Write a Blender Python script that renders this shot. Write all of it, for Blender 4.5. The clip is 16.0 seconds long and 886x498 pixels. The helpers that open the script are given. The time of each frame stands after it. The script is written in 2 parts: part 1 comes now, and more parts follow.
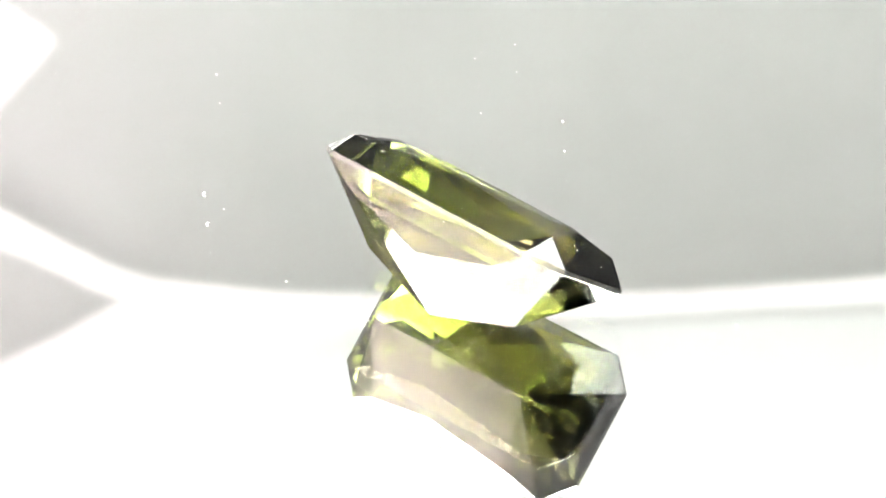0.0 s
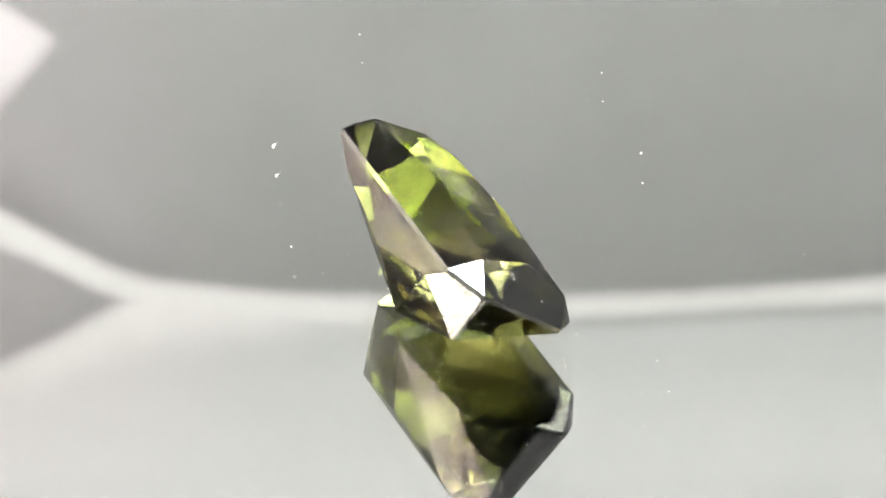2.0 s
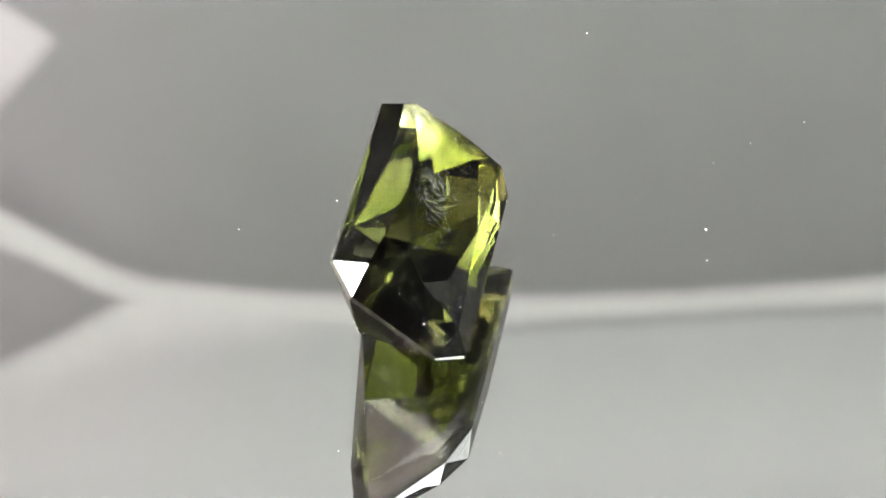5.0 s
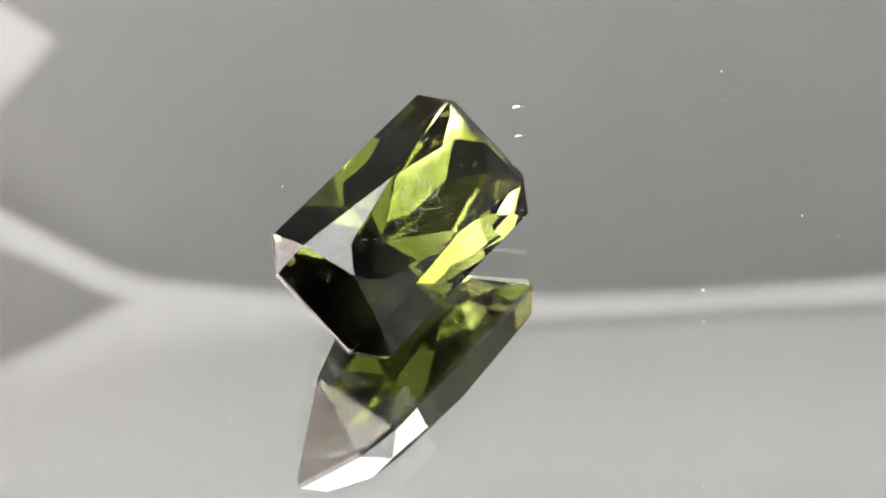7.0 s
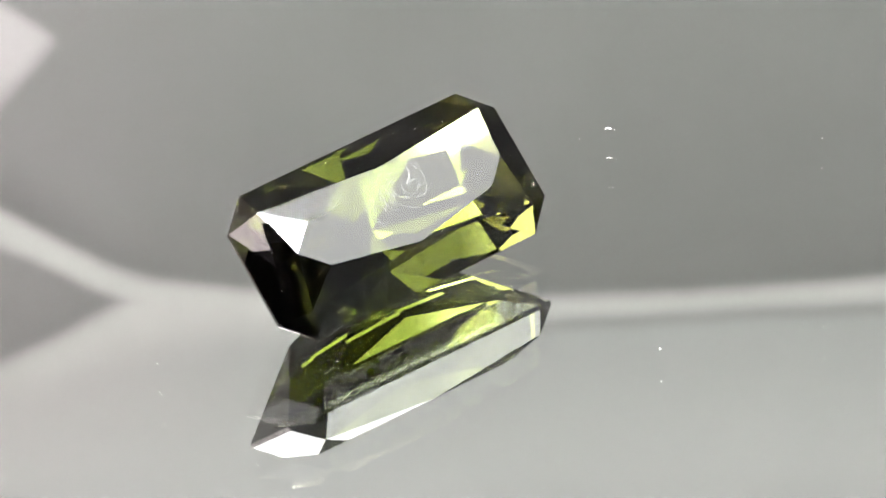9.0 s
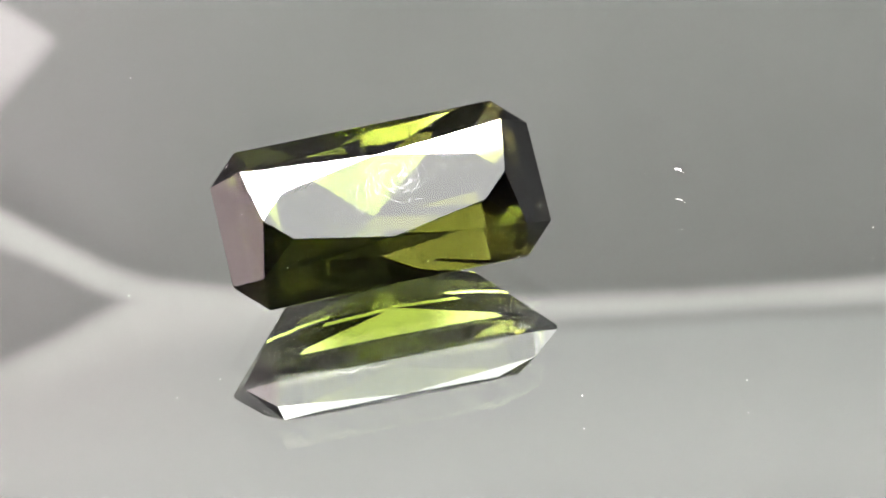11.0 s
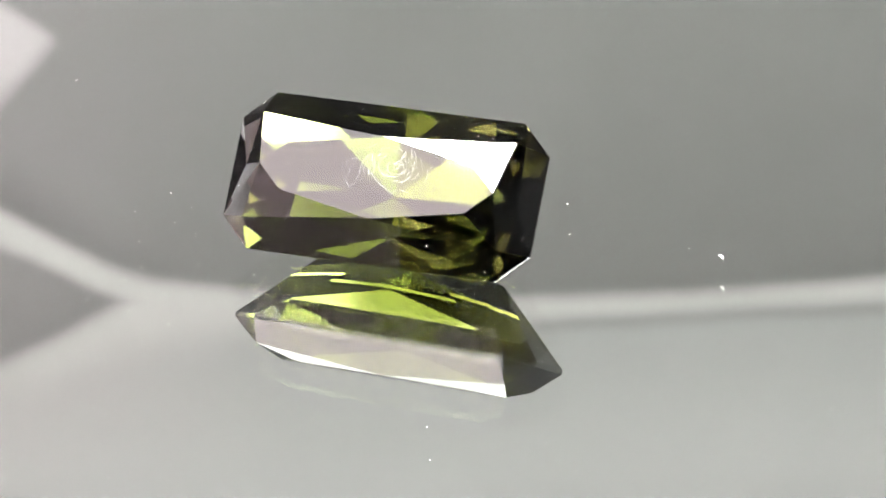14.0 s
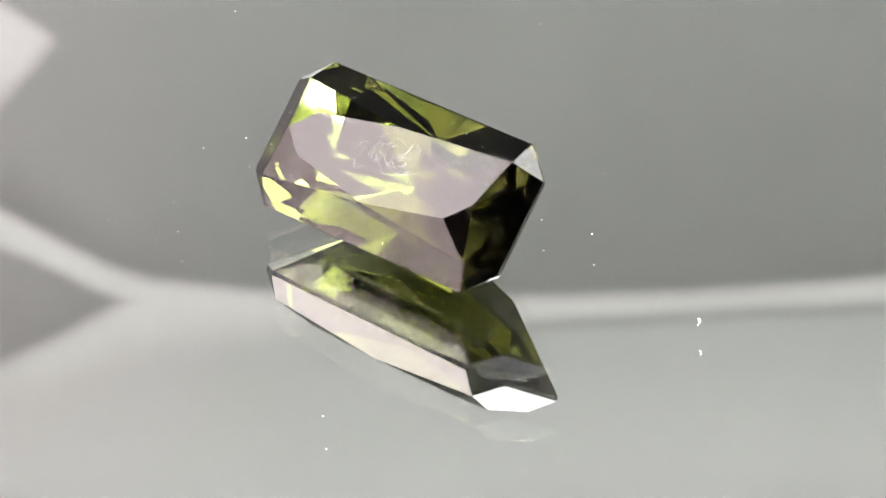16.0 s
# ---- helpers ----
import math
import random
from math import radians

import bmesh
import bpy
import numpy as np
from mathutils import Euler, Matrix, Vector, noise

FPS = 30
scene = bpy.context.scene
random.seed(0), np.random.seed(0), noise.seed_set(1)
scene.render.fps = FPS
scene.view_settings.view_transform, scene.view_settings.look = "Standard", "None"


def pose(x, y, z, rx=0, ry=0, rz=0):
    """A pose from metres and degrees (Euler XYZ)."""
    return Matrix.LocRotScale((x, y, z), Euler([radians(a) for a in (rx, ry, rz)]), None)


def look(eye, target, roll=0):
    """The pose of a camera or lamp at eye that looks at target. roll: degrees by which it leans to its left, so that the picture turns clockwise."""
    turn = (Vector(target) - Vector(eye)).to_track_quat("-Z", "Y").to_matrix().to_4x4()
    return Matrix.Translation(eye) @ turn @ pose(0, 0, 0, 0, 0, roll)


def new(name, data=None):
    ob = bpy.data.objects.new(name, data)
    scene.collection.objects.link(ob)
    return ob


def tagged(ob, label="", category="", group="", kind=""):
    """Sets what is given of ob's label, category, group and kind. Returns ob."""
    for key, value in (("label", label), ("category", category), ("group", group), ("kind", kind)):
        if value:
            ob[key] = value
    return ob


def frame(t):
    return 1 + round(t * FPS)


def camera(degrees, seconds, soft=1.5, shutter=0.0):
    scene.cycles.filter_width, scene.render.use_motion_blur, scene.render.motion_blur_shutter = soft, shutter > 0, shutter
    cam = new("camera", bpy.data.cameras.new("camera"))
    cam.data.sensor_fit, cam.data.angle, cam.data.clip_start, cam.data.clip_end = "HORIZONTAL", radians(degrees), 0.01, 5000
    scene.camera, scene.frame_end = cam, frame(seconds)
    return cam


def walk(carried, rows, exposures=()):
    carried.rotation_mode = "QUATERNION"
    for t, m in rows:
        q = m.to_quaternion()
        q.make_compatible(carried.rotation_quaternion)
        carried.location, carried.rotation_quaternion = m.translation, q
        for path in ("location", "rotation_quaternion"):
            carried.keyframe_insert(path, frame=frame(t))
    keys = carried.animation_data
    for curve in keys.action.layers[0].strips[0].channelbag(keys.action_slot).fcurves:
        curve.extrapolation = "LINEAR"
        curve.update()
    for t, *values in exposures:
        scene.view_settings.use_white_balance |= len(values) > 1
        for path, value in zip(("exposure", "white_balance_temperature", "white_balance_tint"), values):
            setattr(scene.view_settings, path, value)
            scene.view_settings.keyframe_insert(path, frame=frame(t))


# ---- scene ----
MM = 0.001

# ---- camera: a still macro lens over a turning mirror ----
cam = camera(12.058, 16.0)
EYE = (0.0001056, -0.1162854, 0.0840247)
AIM = (0.0001056, 0.000676, 0.0)
VIEW = look(EYE, AIM, -4.4236)
walk(cam, [(0.0, VIEW), (16.0, VIEW)],
     exposures=[(0.0, 1.22), (0.5, 1.04), (1.0, 0.83), (1.5, 0.62), (2.0, 0.40), (2.5, 0.15), (3.0, 0.01),
                (3.5, 0.0), (4.0, 0.0), (16.0, 0.0)])

# the mirror turns clockwise at an even pace
TURN = -11.0205
REST = 12.5


def turned(t):
    return Matrix.Rotation(radians(TURN * (t - REST)), 4, "Z")


# ---- light: one wide diffuser panel over the mirror and an added strip, in an assumed cloth tent ----
PANEL_GLOW = 18.0
FRONT_GLOW = 15.0
CORE_GLOW = 260.0
STRIP_GLOW = 2.5
world = bpy.data.worlds.new("world")
world.use_nodes = True
world.node_tree.nodes["Background"].inputs[0].default_value = (0.02, 0.02, 0.02, 1)
scene.world = world
scene.cycles.max_bounces = 40
scene.cycles.glossy_bounces = 32
scene.cycles.transmission_bounces = 32


# ---- materials ----
class Nodes:
    """Short hand for a node material."""

    def __init__(self, name):
        self.mat = bpy.data.materials.new(name)
        self.mat.use_nodes = True
        self.tree = self.mat.node_tree
        self.bsdf = self.tree.nodes["Principled BSDF"]
        self.out = self.tree.nodes["Material Output"]

    def add(self, kind, **values):
        node = self.tree.nodes.new(kind)
        for key, value in values.items():
            setattr(node, key, value)
        return node

    def link(self, a, b):
        self.tree.links.new(a, b)

    def put(self, socket, value):
        if isinstance(value, bpy.types.NodeSocket):
            self.link(value, socket)
        else:
            socket.default_value = value

    def math(self, op, a, b=0.0, clamp=False):
        node = self.add("ShaderNodeMath", operation=op, use_clamp=clamp)
        self.put(node.inputs[0], a)
        self.put(node.inputs[1], b)
        return node.outputs[0]

    def step(self, value, low, high):
        node = self.add("ShaderNodeMapRange", interpolation_type="SMOOTHSTEP")
        self.put(node.inputs[0], value)
        node.inputs[1].default_value, node.inputs[2].default_value = low, high
        return node.outputs[0]

    def blend(self, factor, a, b):
        node = self.add("ShaderNodeMix", data_type="RGBA")
        self.put(node.inputs[0], factor)
        self.put(node.inputs[6], a)
        self.put(node.inputs[7], b)
        return node.outputs[2]

    def noise(self, coords, scale, detail=3.0):
        node = self.add("ShaderNodeTexNoise")
        node.inputs["Scale"].default_value, node.inputs["Detail"].default_value = scale, detail
        self.link(coords, node.inputs["Vector"])
        return node.outputs["Fac"]

    def curve(self, value, points):
        node = self.add("ShaderNodeFloatCurve")
        line = node.mapping.curves[0].points
        line[0].location, line[1].location = points[0], points[-1]
        for p in points[1:-1]:
            line.new(*p)
        node.mapping.update()
        self.put(node.inputs["Value"], value)
        return node.outputs[0]


def cloth(name, colour, grain=900.0):
    """Matte woven cloth with a faint weave and soft mottling."""
    n = Nodes(name)
    at = n.add("ShaderNodeTexCoord").outputs["Object"]
    mottled = n.step(n.noise(at, 9.0), 0.3, 0.7)
    dark = (*[c * 0.9 for c in colour], 1)
    n.link(n.blend(mottled, dark, (*colour, 1)), n.bsdf.inputs["Base Color"])
    n.bsdf.inputs["Roughness"].default_value = 0.9
    n.bsdf.inputs["Specular IOR Level"].default_value = 0.1
    bump = n.add("ShaderNodeBump")
    bump.inputs["Strength"].default_value, bump.inputs["Distance"].default_value = 0.2, 0.0004
    n.link(n.noise(at, grain), bump.inputs["Height"])
    n.link(bump.outputs[0], n.bsdf.inputs["Normal"])
    return n.mat


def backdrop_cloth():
    """Grey backdrop cloth with a paler stripe that forks at one side, a painted light patch and shade."""
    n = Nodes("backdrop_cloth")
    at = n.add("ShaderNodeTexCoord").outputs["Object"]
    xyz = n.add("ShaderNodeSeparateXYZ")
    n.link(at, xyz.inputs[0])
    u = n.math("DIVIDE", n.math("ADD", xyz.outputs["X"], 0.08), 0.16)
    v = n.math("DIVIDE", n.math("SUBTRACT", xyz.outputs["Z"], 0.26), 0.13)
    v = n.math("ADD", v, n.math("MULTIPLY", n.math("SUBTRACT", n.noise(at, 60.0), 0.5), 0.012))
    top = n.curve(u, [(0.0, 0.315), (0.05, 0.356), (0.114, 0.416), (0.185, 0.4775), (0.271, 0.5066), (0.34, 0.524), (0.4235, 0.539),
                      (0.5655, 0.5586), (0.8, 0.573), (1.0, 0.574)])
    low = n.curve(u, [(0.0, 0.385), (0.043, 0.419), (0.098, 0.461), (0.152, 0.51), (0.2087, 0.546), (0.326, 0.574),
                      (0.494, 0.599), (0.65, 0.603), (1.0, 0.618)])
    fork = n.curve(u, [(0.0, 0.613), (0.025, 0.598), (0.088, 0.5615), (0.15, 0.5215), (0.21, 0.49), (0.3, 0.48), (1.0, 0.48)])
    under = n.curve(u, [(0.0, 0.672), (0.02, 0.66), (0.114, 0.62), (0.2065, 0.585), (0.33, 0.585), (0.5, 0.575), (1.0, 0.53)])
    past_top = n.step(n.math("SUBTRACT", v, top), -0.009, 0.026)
    stripe = n.math("MULTIPLY", past_top, n.math("SUBTRACT", 1.0, n.step(n.math("SUBTRACT", v, low), -0.014, 0.016)))
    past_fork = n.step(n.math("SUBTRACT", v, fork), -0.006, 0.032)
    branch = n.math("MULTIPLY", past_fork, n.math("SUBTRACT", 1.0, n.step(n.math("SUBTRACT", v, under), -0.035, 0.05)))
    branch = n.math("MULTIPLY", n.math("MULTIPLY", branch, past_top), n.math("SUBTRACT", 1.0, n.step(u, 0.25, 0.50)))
    pale = n.math("MULTIPLY", n.math("MAXIMUM", stripe, branch), 0.9, True)
    # the patch: light painted as a corner between two slanting edges
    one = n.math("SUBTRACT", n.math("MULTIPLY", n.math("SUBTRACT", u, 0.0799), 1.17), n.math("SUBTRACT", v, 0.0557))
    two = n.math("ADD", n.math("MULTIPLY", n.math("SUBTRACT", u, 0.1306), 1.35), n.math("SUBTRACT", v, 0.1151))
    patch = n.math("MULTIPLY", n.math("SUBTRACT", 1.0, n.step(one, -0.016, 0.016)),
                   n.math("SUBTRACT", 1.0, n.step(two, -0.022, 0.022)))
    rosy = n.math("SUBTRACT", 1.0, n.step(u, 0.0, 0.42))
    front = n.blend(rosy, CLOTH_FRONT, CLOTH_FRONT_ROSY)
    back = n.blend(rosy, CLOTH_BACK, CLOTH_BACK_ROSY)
    # falloff of light painted in: paler with height
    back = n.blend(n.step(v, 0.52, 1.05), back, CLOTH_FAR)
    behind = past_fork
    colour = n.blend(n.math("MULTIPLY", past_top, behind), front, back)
    # shading painted beside the stripe, and a darker line along it
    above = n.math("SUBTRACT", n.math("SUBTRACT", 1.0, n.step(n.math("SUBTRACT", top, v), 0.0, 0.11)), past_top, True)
    shade_beside = n.math("MULTIPLY", above,
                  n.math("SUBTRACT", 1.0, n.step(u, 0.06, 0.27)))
    dark_line = n.math("SUBTRACT", v, low)
    dark_line = n.math("MULTIPLY", n.step(dark_line, -0.006, 0.010), n.math("SUBTRACT", 1.0, n.step(dark_line, 0.012, 0.034)))
    dark_line = n.math("MULTIPLY", dark_line, n.step(u, 0.42, 0.6))
    dark = n.math("MAXIMUM", n.math("MULTIPLY", shade_beside, 0.45), n.math("MULTIPLY", dark_line, 0.28))
    colour = n.blend(dark, colour, CLOTH_DARK)
    colour = n.blend(pale, colour, CLOTH_STRIPE)
    colour = n.blend(patch, colour, CLOTH_LIT_PATCH)
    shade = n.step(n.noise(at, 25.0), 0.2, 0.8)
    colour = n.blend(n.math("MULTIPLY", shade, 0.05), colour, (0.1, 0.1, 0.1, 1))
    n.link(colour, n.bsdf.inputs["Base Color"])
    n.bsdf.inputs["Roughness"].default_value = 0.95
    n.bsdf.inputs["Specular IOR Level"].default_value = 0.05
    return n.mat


# backdrop tones, with light and shade worked into them
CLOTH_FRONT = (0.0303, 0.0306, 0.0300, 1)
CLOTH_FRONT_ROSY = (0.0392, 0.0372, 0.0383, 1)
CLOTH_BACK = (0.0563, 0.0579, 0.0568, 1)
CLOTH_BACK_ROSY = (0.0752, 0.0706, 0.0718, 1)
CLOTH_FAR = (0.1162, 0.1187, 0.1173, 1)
CLOTH_DARK = (0.0154, 0.0146, 0.0155, 1)
CLOTH_STRIPE = (0.0855, 0.0840, 0.0828, 1)
CLOTH_LIT_PATCH = (0.0774, 0.0727, 0.0749, 1)


def glow(name, colour, rosy, strength):
    """A lit diffuser sheet, rosier towards one side."""
    n = Nodes(name)
    at = n.add("ShaderNodeTexCoord").outputs["Object"]
    xyz = n.add("ShaderNodeSeparateXYZ")
    n.link(at, xyz.inputs[0])
    lamp = n.add("ShaderNodeEmission")
    plain = n.blend(n.step(n.noise(at, 6.0), 0.3, 0.7), (*[c * 0.94 for c in colour], 1), (*colour, 1))
    n.link(n.blend(n.step(xyz.outputs["X"], -0.22, -0.05), (*rosy, 1), plain), lamp.inputs[0])
    lamp.inputs[1].default_value = strength
    n.link(lamp.outputs[0], n.out.inputs[0])
    return n.mat


STONE_TINT_DEEP = (0.212, 0.232, 0.092, 1)
STONE_TINT_LIGHT = (0.236, 0.258, 0.104, 1)
STONE_TINT_ENDS = (0.030, 0.029, 0.021, 1)  # ends darkened by position, for light lost along the crystal's nearly opaque length
STONE_TINT_LIT = (0.70, 0.71, 0.52, 1)  # far corners lightened by position, where bright light comes through thin stone
STONE_GLOSS = (0.46, 0.45, 0.455, 1)
PAVILION_GLOSS = (0.50, 0.50, 0.46, 1)


def stone_material(name, rough=0.0, gloss=STONE_GLOSS):
    """Olive-green tourmaline: strongly tinted where light passes its faces, and dimmed a little at each inner bounce."""
    n = Nodes(name)
    n.tree.nodes.remove(n.bsdf)
    at = n.add("ShaderNodeTexCoord").outputs["Object"]
    bend = n.add("ShaderNodeBsdfRefraction")
    xyz = n.add("ShaderNodeSeparateXYZ")
    n.link(at, xyz.inputs[0])
    body = n.blend(n.step(n.noise(at, 260.0), 0.3, 0.7), STONE_TINT_DEEP, STONE_TINT_LIGHT)
    # darkening along the length and bright far corners, both put into the tint
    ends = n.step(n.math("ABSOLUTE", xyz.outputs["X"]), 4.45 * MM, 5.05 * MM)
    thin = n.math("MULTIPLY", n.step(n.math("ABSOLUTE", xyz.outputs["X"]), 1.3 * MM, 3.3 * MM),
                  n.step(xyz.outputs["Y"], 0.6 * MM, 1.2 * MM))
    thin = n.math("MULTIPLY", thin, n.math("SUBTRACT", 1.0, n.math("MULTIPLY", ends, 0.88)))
    n.link(n.blend(thin, n.blend(ends, body, STONE_TINT_ENDS), STONE_TINT_LIT), bend.inputs["Color"])
    shine = n.add("ShaderNodeBsdfAnisotropic")
    shine.inputs["Color"].default_value = gloss
    bend.inputs["IOR"].default_value = 1.63
    edge = n.add("ShaderNodeFresnel")
    edge.inputs["IOR"].default_value = 1.63
    mixed = n.add("ShaderNodeMixShader")
    n.link(edge.outputs[0], mixed.inputs[0])
    n.link(bend.outputs[0], mixed.inputs[1])
    n.link(shine.outputs[0], mixed.inputs[2])
    n.link(mixed.outputs[0], n.out.inputs["Surface"])
    if rough:
        matte = n.add("ShaderNodeBsdfDiffuse")
        matte.inputs["Color"].default_value = (0.22, 0.22, 0.19, 1)
        ground = n.add("ShaderNodeMixShader")
        ground.inputs[0].default_value = 0.03
        n.link(mixed.outputs[0], ground.inputs[1])
        n.link(matte.outputs[0], ground.inputs[2])
        n.link(ground.outputs[0], n.out.inputs["Surface"])
    bend.inputs["Roughness"].default_value = shine.inputs["Roughness"].default_value = rough
    return n.mat


def glass_material():
    n = Nodes("mirror_glass")
    b = n.bsdf
    b.inputs["Base Color"].default_value = (0.95, 0.965, 0.95, 1)
    b.inputs["IOR"].default_value = 1.52
    b.inputs["Transmission Weight"].default_value = 1.0
    b.inputs["Roughness"].default_value = 0.0
    return n.mat


def silver_material():
    n = Nodes("mirror_silvering")
    b = n.bsdf
    b.inputs["Base Color"].default_value = (0.90, 0.91, 0.89, 1)
    b.inputs["Metallic"].default_value = 1.0
    b.inputs["Roughness"].default_value = 0.0
    return n.mat


def dust_material():
    n = Nodes("pale_dust")
    n.link(n.blend(n.add("ShaderNodeNewGeometry").outputs["Random Per Island"], (0.6, 0.6, 0.58, 1), (0.9, 0.9, 0.88, 1)),
           n.bsdf.inputs["Base Color"])
    n.bsdf.inputs["Roughness"].default_value = 0.8
    return n.mat


# ---- mesh helpers ----
def part(name, bm, material, parent=None, label=""):
    mesh = bpy.data.meshes.new(name)
    bm.to_mesh(mesh)
    bm.free()
    mesh.materials.append(material)
    ob = new(name, mesh)
    ob.parent = parent
    return tagged(ob, label)


def box(bm, low, high):
    made = bmesh.ops.create_cube(bm, size=1.0)["verts"]
    for q in made:
        q.co = Vector([l + (c + 0.5) * (h - l) for c, l, h in zip(q.co, low, high)])
    return made


# ---- the tent: cloth walls, table, ceiling, added out of view ----
def slab(name, low, high, material, label, category):
    bm = bmesh.new()
    box(bm, low, high)
    return tagged(part(name, bm, material), label, category, kind="structure")


def build_tent():
    slab("floor", (-0.62, -0.72, -0.06), (0.62, 0.62, -0.004), cloth("table_cloth", (0.30, 0.30, 0.30)),
         "grey cloth-covered table under the round mirror", "table top")
    slab("wall_left", (-0.62, -0.72, -0.004), (-0.60, 0.62, 0.62), cloth("rosy_cloth", (0.82, 0.70, 0.70)),
         "rosy white cloth side wall of the tent, added out of view", "wall")
    slab("wall_right", (0.60, -0.72, -0.004), (0.62, 0.62, 0.62), cloth("grey_cloth", (0.13, 0.135, 0.133)),
         "grey cloth side wall of the tent, added out of view", "wall")
    # stands in for the dark camera side in the stone's reflections
    slab("wall_back", (-0.60, -0.72, -0.004), (0.60, -0.70, 0.62), cloth("black_cloth", (0.012, 0.012, 0.012)),
         "black cloth wall added behind the lens to keep reflections dark", "wall")
    slab("ceiling", (-0.60, -0.70, 0.60), (0.60, 0.60, 0.62), cloth("dark_cloth", (0.03, 0.03, 0.03)),
         "dark cloth roof of the tent, added out of view", "ceiling")
    # the backdrop: a slightly curved sheet
    bm = bmesh.new()
    grid = {}
    cols, rows = 60, 36
    for side, back in enumerate((0.0, 0.006)):
        for i in range(cols + 1):
            for j in range(rows + 1):
                x, z = -0.60 + 1.2 * i / cols, -0.004 + 0.604 * j / rows
                y = 0.45 + 0.0012 * math.sin(7 * x + 3 * z) + back
                grid[side, i, j] = bm.verts.new((x, y, z))
    for i in range(cols):
        for j in range(rows):
            a, b, c, d = (grid[0, i, j], grid[0, i + 1, j], grid[0, i + 1, j + 1], grid[0, i, j + 1])
            bm.faces.new((a, b, c, d)).smooth = True
            a, b, c, d = (grid[1, i, j], grid[1, i + 1, j], grid[1, i + 1, j + 1], grid[1, i, j + 1])
            bm.faces.new((d, c, b, a)).smooth = True
    tagged(part("backdrop", bm, backdrop_cloth()), "soft grey backdrop cloth with a paler forked stripe, light and shade painted in", "backdrop",
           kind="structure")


def build_panel():
    """A wide flat light over the mirror: frame, diffuser and a brighter middle."""
    lamp = tagged(new("light_panel"), "wide white diffuser light panel glowing over the mirror", "light panel")
    lamp.location = (0, -0.11, 0.42)
    wide, rear, front, wing = 0.46, -0.21, 0.21, 0.33
    far = -0.56
    white = glow("diffuser_glow", (0.98, 1.0, 0.98), (1.0, 0.88, 0.89), PANEL_GLOW)
    bm = bmesh.new()
    box(bm, (far, rear, 0.0), (wide, front, 0.006))
    part("diffuser", bm, white, lamp, "glowing white diffuser sheet")
    bm = bmesh.new()
    box(bm, (-0.20, front, 0.0), (0.20, front + 0.105, 0.006))
    part("front_diffuser", bm, glow("front_glow", (0.98, 1.0, 0.98), (1.0, 0.93, 0.93), FRONT_GLOW), lamp, "dimmer front diffuser")
    # added wing that brightens the rosy wall and the stone's end facets
    bm = bmesh.new()
    box(bm, (far, rear - 0.18, 0.0), (-0.30, rear, 0.006))
    part("rear_fill_wing", bm, white, lamp, "glowing rear wing added to brighten the rosy wall")
    for low, high in ((far, -0.20), (0.20, wide)):
        bm = bmesh.new()
        box(bm, (low, front, 0.0), (high, wing, 0.006))
        part("diffuser_wing", bm, white, lamp, "glowing white diffuser wing")
    bm = bmesh.new()
    rim = []
    for k in range(72):
        c, d = math.cos(2 * math.pi * k / 72), math.sin(2 * math.pi * k / 72)
        power = 1.0 if d > 0 else 0.5
        rim.append((0.168 * math.copysign(abs(c) ** power, c), 0.0575 + 0.1425 * math.copysign(abs(d) ** power, d)))
    low = [bm.verts.new((x, y, -0.006)) for x, y in rim]
    high = [bm.verts.new((x, y, -0.001)) for x, y in rim]
    bm.faces.new(low[::-1])
    bm.faces.new(high)
    for k in range(72):
        bm.faces.new((low[k], low[(k + 1) % 72], high[(k + 1) % 72], high[k]))
    part("lamp_core", bm, glow("core_glow", (1.0, 1.0, 0.98), (1.0, 0.98, 0.97), CORE_GLOW), lamp, "bright middle of the light")
    black = cloth("frame_paint", (0.03, 0.03, 0.03))
    for name, low, high in (("frame_side", (far - 0.012, rear - 0.18, -0.006), (far, wing, 0.02)),
                            ("frame_side", (wide, rear, -0.006), (wide + 0.012, wing, 0.02)),
                            ("frame_end", (-0.30, rear - 0.012, -0.006), (wide + 0.012, rear, 0.02)),
                            ("frame_end", (far - 0.012, rear - 0.192, -0.006), (-0.30, rear - 0.18, 0.02)),
                            ("frame_end", (far - 0.012, wing, -0.006), (-0.2, wing + 0.012, 0.02)),
                            ("frame_end", (0.2, wing, -0.006), (wide + 0.012, wing + 0.012, 0.02))):
        bm = bmesh.new()
        box(bm, low, high)
        part(name, bm, black, lamp)
    for x in (-0.3, 0.3):
        bm = bmesh.new()
        bmesh.ops.create_cone(bm, cap_ends=True, segments=12, radius1=0.004, radius2=0.004, depth=0.176,
                              matrix=Matrix.Translation((x, 0, 0.094)))
        part("hanger_rod", bm, black, lamp)


def build_strip():
    """An unseen flat glow added before the backdrop, under the reflected field, to brighten the stone."""
    lamp = tagged(new("fill_strip"), "low glowing strip added before the backdrop to brighten the stone", "lamp")
    lamp.location = (0, 0.43, -0.004)
    black = cloth("stand_paint", (0.03, 0.03, 0.03))
    bm = bmesh.new()
    box(bm, (-0.075, -0.004, 0.112), (0.075, 0.0, 0.187))
    part("diffuser", bm, glow("strip_glow", (1.0, 1.0, 0.97), (1.0, 0.99, 0.97), STRIP_GLOW), lamp, "glowing white front")
    bm = bmesh.new()
    box(bm, (-0.079, 0.0, 0.108), (0.079, 0.014, 0.190))
    part("housing", bm, black, lamp, "black back of the added strip")
    for x in (-0.05, 0.05):
        bm = bmesh.new()
        bmesh.ops.create_cone(bm, cap_ends=True, segments=12, radius1=0.004, radius2=0.004, depth=0.110,
                              matrix=Matrix.Translation((x, 0.007, 0.055)))
        part("leg", bm, black, lamp)


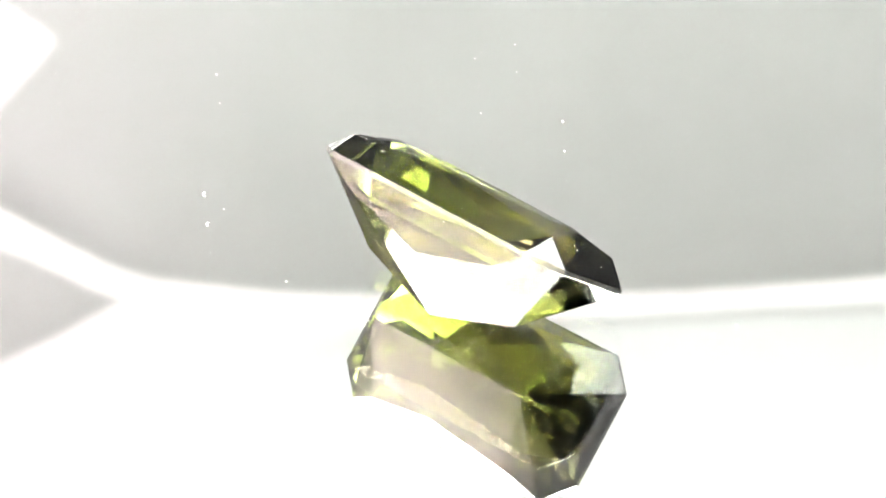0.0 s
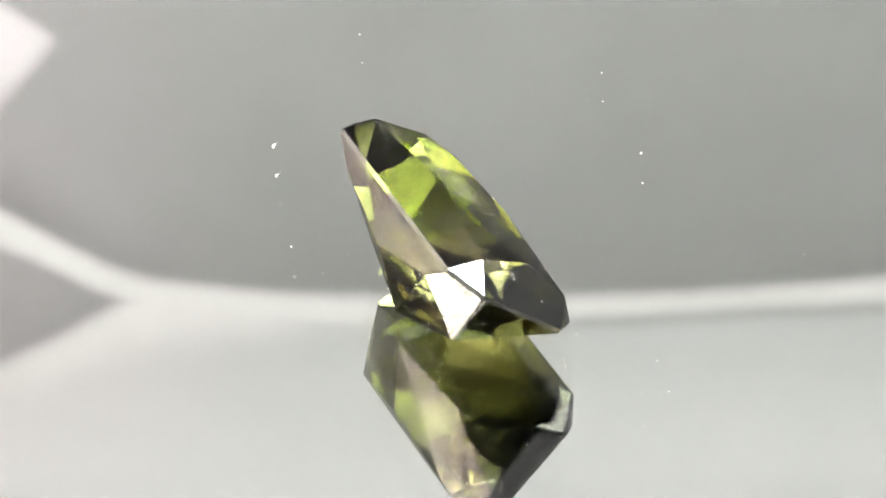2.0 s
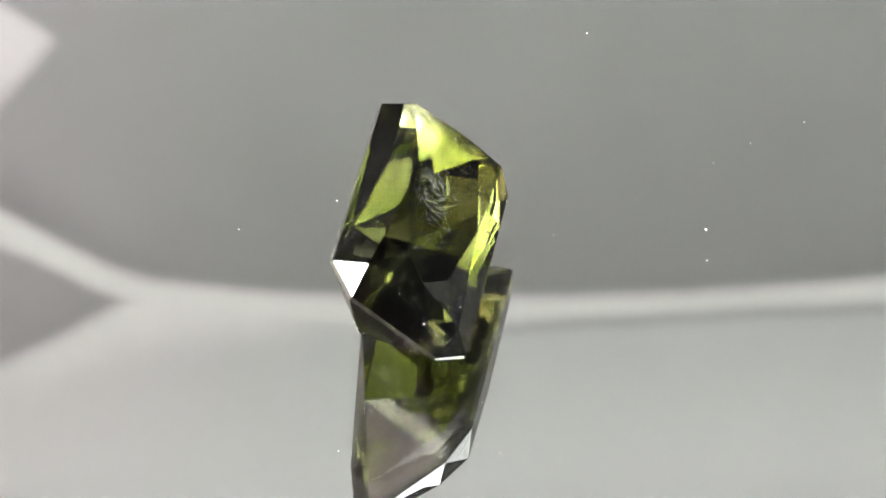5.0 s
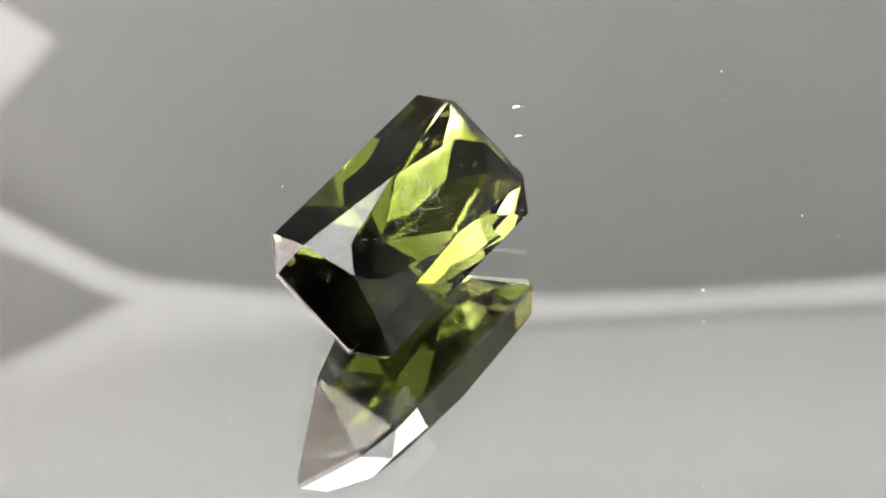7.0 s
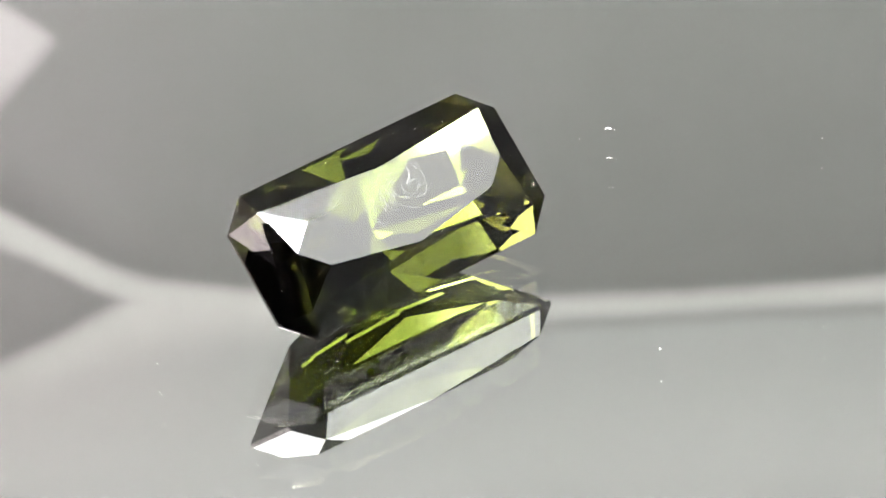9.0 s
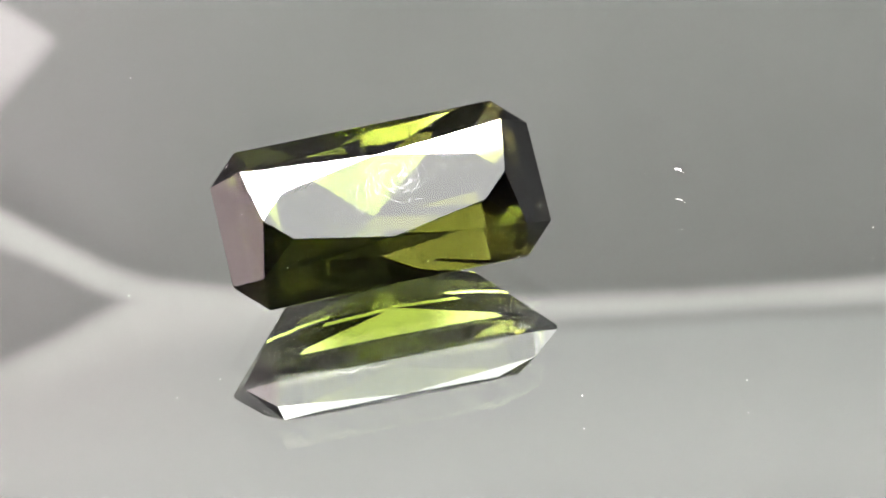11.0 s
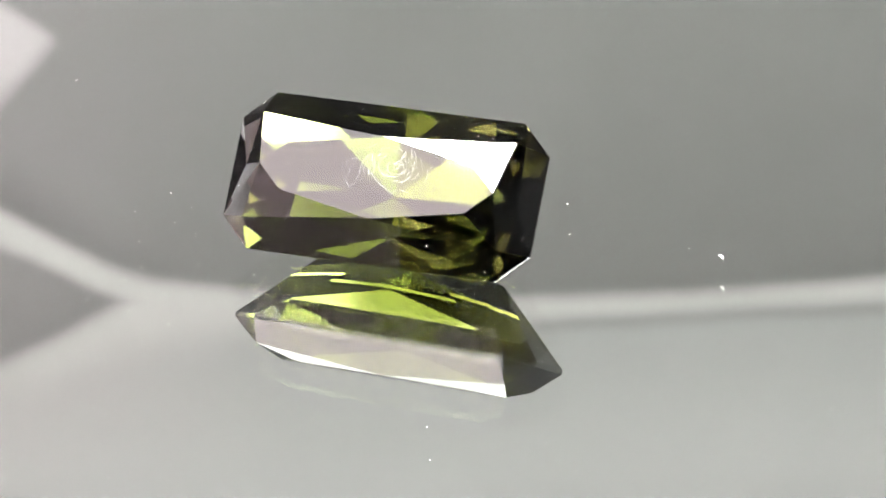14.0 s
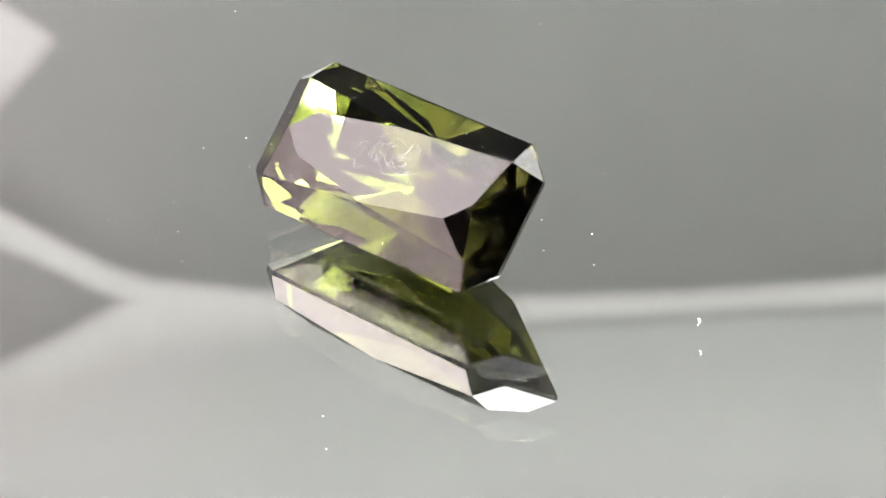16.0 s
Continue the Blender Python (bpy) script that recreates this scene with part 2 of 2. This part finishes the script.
# ---- the mirror ----
GLASS = 1.413 * MM
PLATE = 75 * MM


def build_mirror():
    plate = tagged(new("mirror_plate"), "round back-silvered glass mirror plate lying flat on the table", "mirror")
    bm = bmesh.new()
    rings = [[bm.verts.new((r * math.cos(2 * math.pi * k / 128), r * math.sin(2 * math.pi * k / 128), z)) for k in range(128)]
             for r, z in ((PLATE - 0.3 * MM, 0.0), (PLATE, -0.3 * MM), (PLATE, -GLASS))]
    bm.faces.new(rings[0])
    for a, b in zip(rings, rings[1:]):
        for k in range(128):
            bm.faces.new((a[k], b[k], b[(k + 1) % 128], a[(k + 1) % 128]))
    part("glass", bm, glass_material(), plate, "clear glass of the mirror")
    bm = bmesh.new()
    bmesh.ops.create_cone(bm, cap_ends=True, segments=128, radius1=PLATE, radius2=PLATE, depth=2.5 * MM,
                          matrix=Matrix.Translation((0, 0, -GLASS - 1.2501 * MM)))
    part("silvering", bm, silver_material(), plate, "silver backing of the mirror")
    return plate


# ---- the stone ----
HALF_LONG, HALF_WIDE, CUT_X, CUT_Y, GIRDLE = 5.524, 2.776, 1.048, 1.026, 0.08
TABLE_Z, TABLE_MID, TABLE_X, TABLE_Y, TABLE_END = 1.232, 1.435, 3.320, 0.82, 4.178
KITE_X, KITE_Y, KITE_Z = 4.551, 1.868, 0.860
END_X, END_Z = 4.845, 0.676
WING_X, WING_Y, WING_Z = 3.296, 2.457, 0.857
LEAF_Y, LEAF_Z = 2.109, 1.679
KEEL_X, KEEL_Z, CULET_X, CULET = 3.414, 2.5265, -0.10, 3.543


def stone_points():
    points = [(CULET_X, 0, -CULET), (0, -LEAF_Y, -LEAF_Z), (0, LEAF_Y, -LEAF_Z)]
    for s in (-1, 1):
        points += [(s * END_X, 0, END_Z), (s * TABLE_END, 0, TABLE_Z), (0, s * TABLE_MID, TABLE_Z), (s * KEEL_X, 0, -KEEL_Z)]
        for q in (-1, 1):
            points += [(s * TABLE_X, q * TABLE_Y, TABLE_Z), (s * KITE_X, q * KITE_Y, KITE_Z), (s * WING_X, q * WING_Y, -WING_Z)]
            for z in (-GIRDLE, GIRDLE):
                points += [(s * (HALF_LONG - CUT_X), q * HALF_WIDE, z), (s * HALF_LONG, q * (HALF_WIDE - CUT_Y), z)]
    return points


# how the stone leans at the moment of rest, about its own middle
LEAN = Matrix(((0.99639, 0.05495, -0.06467, -1.851 * MM), (-0.08399, 0.74755, -0.65887, 0.3121 * MM),
               (0.01214, 0.66193, 0.74947, 2.6882 * MM), (0, 0, 0, 1)))
LEAN = Matrix.LocRotScale(LEAN.translation, LEAN.to_quaternion().normalized(), None)


def build_stone():
    stone = tagged(new("gemstone"), "olive-green faceted cut-corner tourmaline standing tilted on the mirror", "gemstone")
    whole = bmesh.new()
    for p in stone_points():
        whole.verts.new(Vector(p) * MM)
    bmesh.ops.convex_hull(whole, input=whole.verts)
    bmesh.ops.dissolve_limit(whole, angle_limit=radians(1.5), verts=whole.verts, edges=whole.edges)
    bmesh.ops.recalc_face_normals(whole, faces=whole.faces)
    kinds = {"table_facet": [], "crown": [], "girdle": [], "pavilion": []}
    for face in whole.faces:
        zs = [q.co.z / MM for q in face.verts]
        if min(zs) > TABLE_Z - 0.01:
            kinds["table_facet"].append(face)
        elif max(abs(z) for z in zs) < GIRDLE + 0.01:
            kinds["girdle"].append(face)
        else:
            kinds["crown" if sum(zs) > 0 else "pavilion"].append(face)
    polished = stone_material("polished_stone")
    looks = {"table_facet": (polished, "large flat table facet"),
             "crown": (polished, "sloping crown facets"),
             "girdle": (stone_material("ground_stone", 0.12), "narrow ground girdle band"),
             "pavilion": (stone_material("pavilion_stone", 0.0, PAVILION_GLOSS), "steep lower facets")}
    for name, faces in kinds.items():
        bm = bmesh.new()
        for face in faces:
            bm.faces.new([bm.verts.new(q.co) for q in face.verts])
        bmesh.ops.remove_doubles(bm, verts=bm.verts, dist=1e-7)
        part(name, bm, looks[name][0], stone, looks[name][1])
    # lint and dust that clings to the facets
    rng = random.Random(5)
    bm = bmesh.new()
    faces = [f for f in whole.faces if f.calc_area() > 4e-7]
    for _ in range(120):
        face = rng.choices(faces, [f.calc_area() for f in faces])[0]
        a = face.verts[0].co
        i = rng.randrange(1, len(face.verts) - 1)
        r, s = sorted((rng.random(), rng.random()))
        at = a + (face.verts[i].co - a) * r + (face.verts[i + 1].co - face.verts[i].co) * r * s
        mote(bm, at + face.normal * 0.004 * MM, rng, rng.uniform(0.006, 0.013) * MM)
    part("clinging_dust", bm, DUST, stone, "tiny pale dust grains on the facets")["kind"] = "stuff"
    whole.free()
    scratch_marks(stone)
    return stone


def scratch_marks(stone):
    """Fine curved hairline scratches on the table facet."""
    rng = random.Random(23)
    bm = bmesh.new()
    for k in range(130):
        swirl = k < 95
        x = rng.gauss(0.45, 0.6) if swirl else rng.uniform(-3.0, 3.0)
        y = rng.gauss(0.45, 0.32) if swirl else rng.uniform(-0.7, 0.7)
        heading = math.atan2(y - 0.6, x - 0.4) + 1.57 + rng.gauss(0, 0.35) if swirl else rng.uniform(0, 6.28)
        bend = rng.uniform(0.15, 0.7)
        length, width = rng.uniform(0.2, 0.8) if swirl else rng.uniform(0.12, 0.4), rng.uniform(0.0018, 0.0048)
        last = None
        for i in range(8):
            if abs(y) > 1.34 - 0.185 * abs(x) or abs(x) > 3.2:
                break
            side = Vector((-math.sin(heading), math.cos(heading), 0)) * width * (1 - abs(i - 3.5) / 4)
            pair = [bm.verts.new((Vector((x, y, TABLE_Z + 0.002)) + side * q) * MM) for q in (1, -1)]
            if last:
                bm.faces.new((last[0], last[1], pair[1], pair[0]))
            last = pair
            x, y = x + math.cos(heading) * length / 7, y + math.sin(heading) * length / 7
            heading += bend / 7
    n = Nodes("scratch_pale")
    n.bsdf.inputs["Base Color"].default_value = (0.029, 0.031, 0.024, 1)
    n.bsdf.inputs["Roughness"].default_value = 0.5
    part("scratches", bm, n.mat, stone, "fine pale curved scratches")["kind"] = "stuff"


def mote(bm, at, rng, size):
    """One grain: an uneven, flattened octahedron."""
    turn = Euler([rng.uniform(0, 6.28) for _ in range(3)]).to_matrix()
    long = rng.uniform(1.0, 2.2)
    corners = [(long, 0, 0), (-long, 0, 0), (0, 1, 0), (0, -1, 0), (0, 0, 0.8), (0, 0, -0.8)]
    q = [bm.verts.new(at + turn @ (Vector(c) * size * rng.uniform(0.7, 1.2))) for c in corners]
    for a, b, c in ((0, 2, 4), (2, 1, 4), (1, 3, 4), (3, 0, 4), (2, 0, 5), (1, 2, 5), (3, 1, 5), (0, 3, 5)):
        bm.faces.new((q[a], q[b], q[c]))


def lint(bm, x, y, path, thick):
    """A tiny bent fibre lying on the glass, round in section."""
    last = None
    for i, (a, b) in enumerate(path):
        c, d = path[max(i - 1, 0)], path[min(i + 1, len(path) - 1)]
        side = Vector((c[1] - d[1], d[0] - c[0], 0)).normalized()
        size = thick * (0.45 if i in (0, len(path) - 1) else 1.0)
        at = Vector((x + a, y + b, thick * 1.1))
        ring = [bm.verts.new((at + (side * math.cos(k * 1.0472) + Vector((0, 0, math.sin(k * 1.0472)))) * size) * MM)
                for k in range(6)]
        for k in range(6):
            if last:
                bm.faces.new((last[k], last[(k + 1) % 6], ring[(k + 1) % 6], ring[k]))
        if i in (0, len(path) - 1):
            bm.faces.new(ring)
        last = ring


def build_dust():
    """Dust on the glass: a few larger grains, and a thin scatter."""
    rng = random.Random(11)
    bm = bmesh.new()
    large = [(9.42, 1.71), (1.78, -9.0), (8.26, 1.98), (7.01, -10.4), (-10.13, -2.01), (-10.49, -2.8), (-6.15, -1.82),
             (1.87, 7.2), (1.6, 3.75), (-7.73, -13.24), (-10.42, 2.45), (-11.34, 1.13), (-11.43, -4.08),
             (6.4, -12.0), (-8.89, -3.34), (3.57, 3.95), (14.21, -4.22)]
    lint(bm, *large[0], ((-0.10, 0.06), (-0.05, 0.075), (0.0, 0.05), (0.045, 0.0), (0.06, -0.05), (0.045, -0.10)), 0.012)
    mote(bm, Vector((9.53 * MM, 1.49 * MM, 0.007 * MM)), rng, 0.010 * MM)
    for k, (x, y) in enumerate(large[1:], 1):
        size = (0.026 if k < 2 else rng.uniform(0.008, 0.015)) * MM
        mote(bm, Vector((x * MM, y * MM, size * 0.6)), rng, size)
    for _ in range(34):
        r, a = 24 * math.sqrt(rng.random()), rng.uniform(0, 6.28)
        size = rng.uniform(0.003, 0.008) * MM
        mote(bm, Vector((r * math.cos(a) * MM, r * math.sin(a) * MM, size * 0.6)), rng, size)
    return tagged(part("dust", bm, DUST), "pale dust grains scattered on the mirror glass", "dust", kind="stuff")


DUST = dust_material()
build_tent()
build_panel()
build_strip()
mirror_plate = build_mirror()
gemstone = build_stone()
dust = build_dust()


# ---- what moves: the mirror turns, and the stone and dust ride on it ----
def motions():
    times = [k * 0.5 for k in range(33)]
    walk(mirror_plate, [(t, turned(t)) for t in times])
    walk(dust, [(t, turned(t)) for t in times])
    walk(gemstone, [(t, turned(t) @ LEAN) for t in times])


motions()
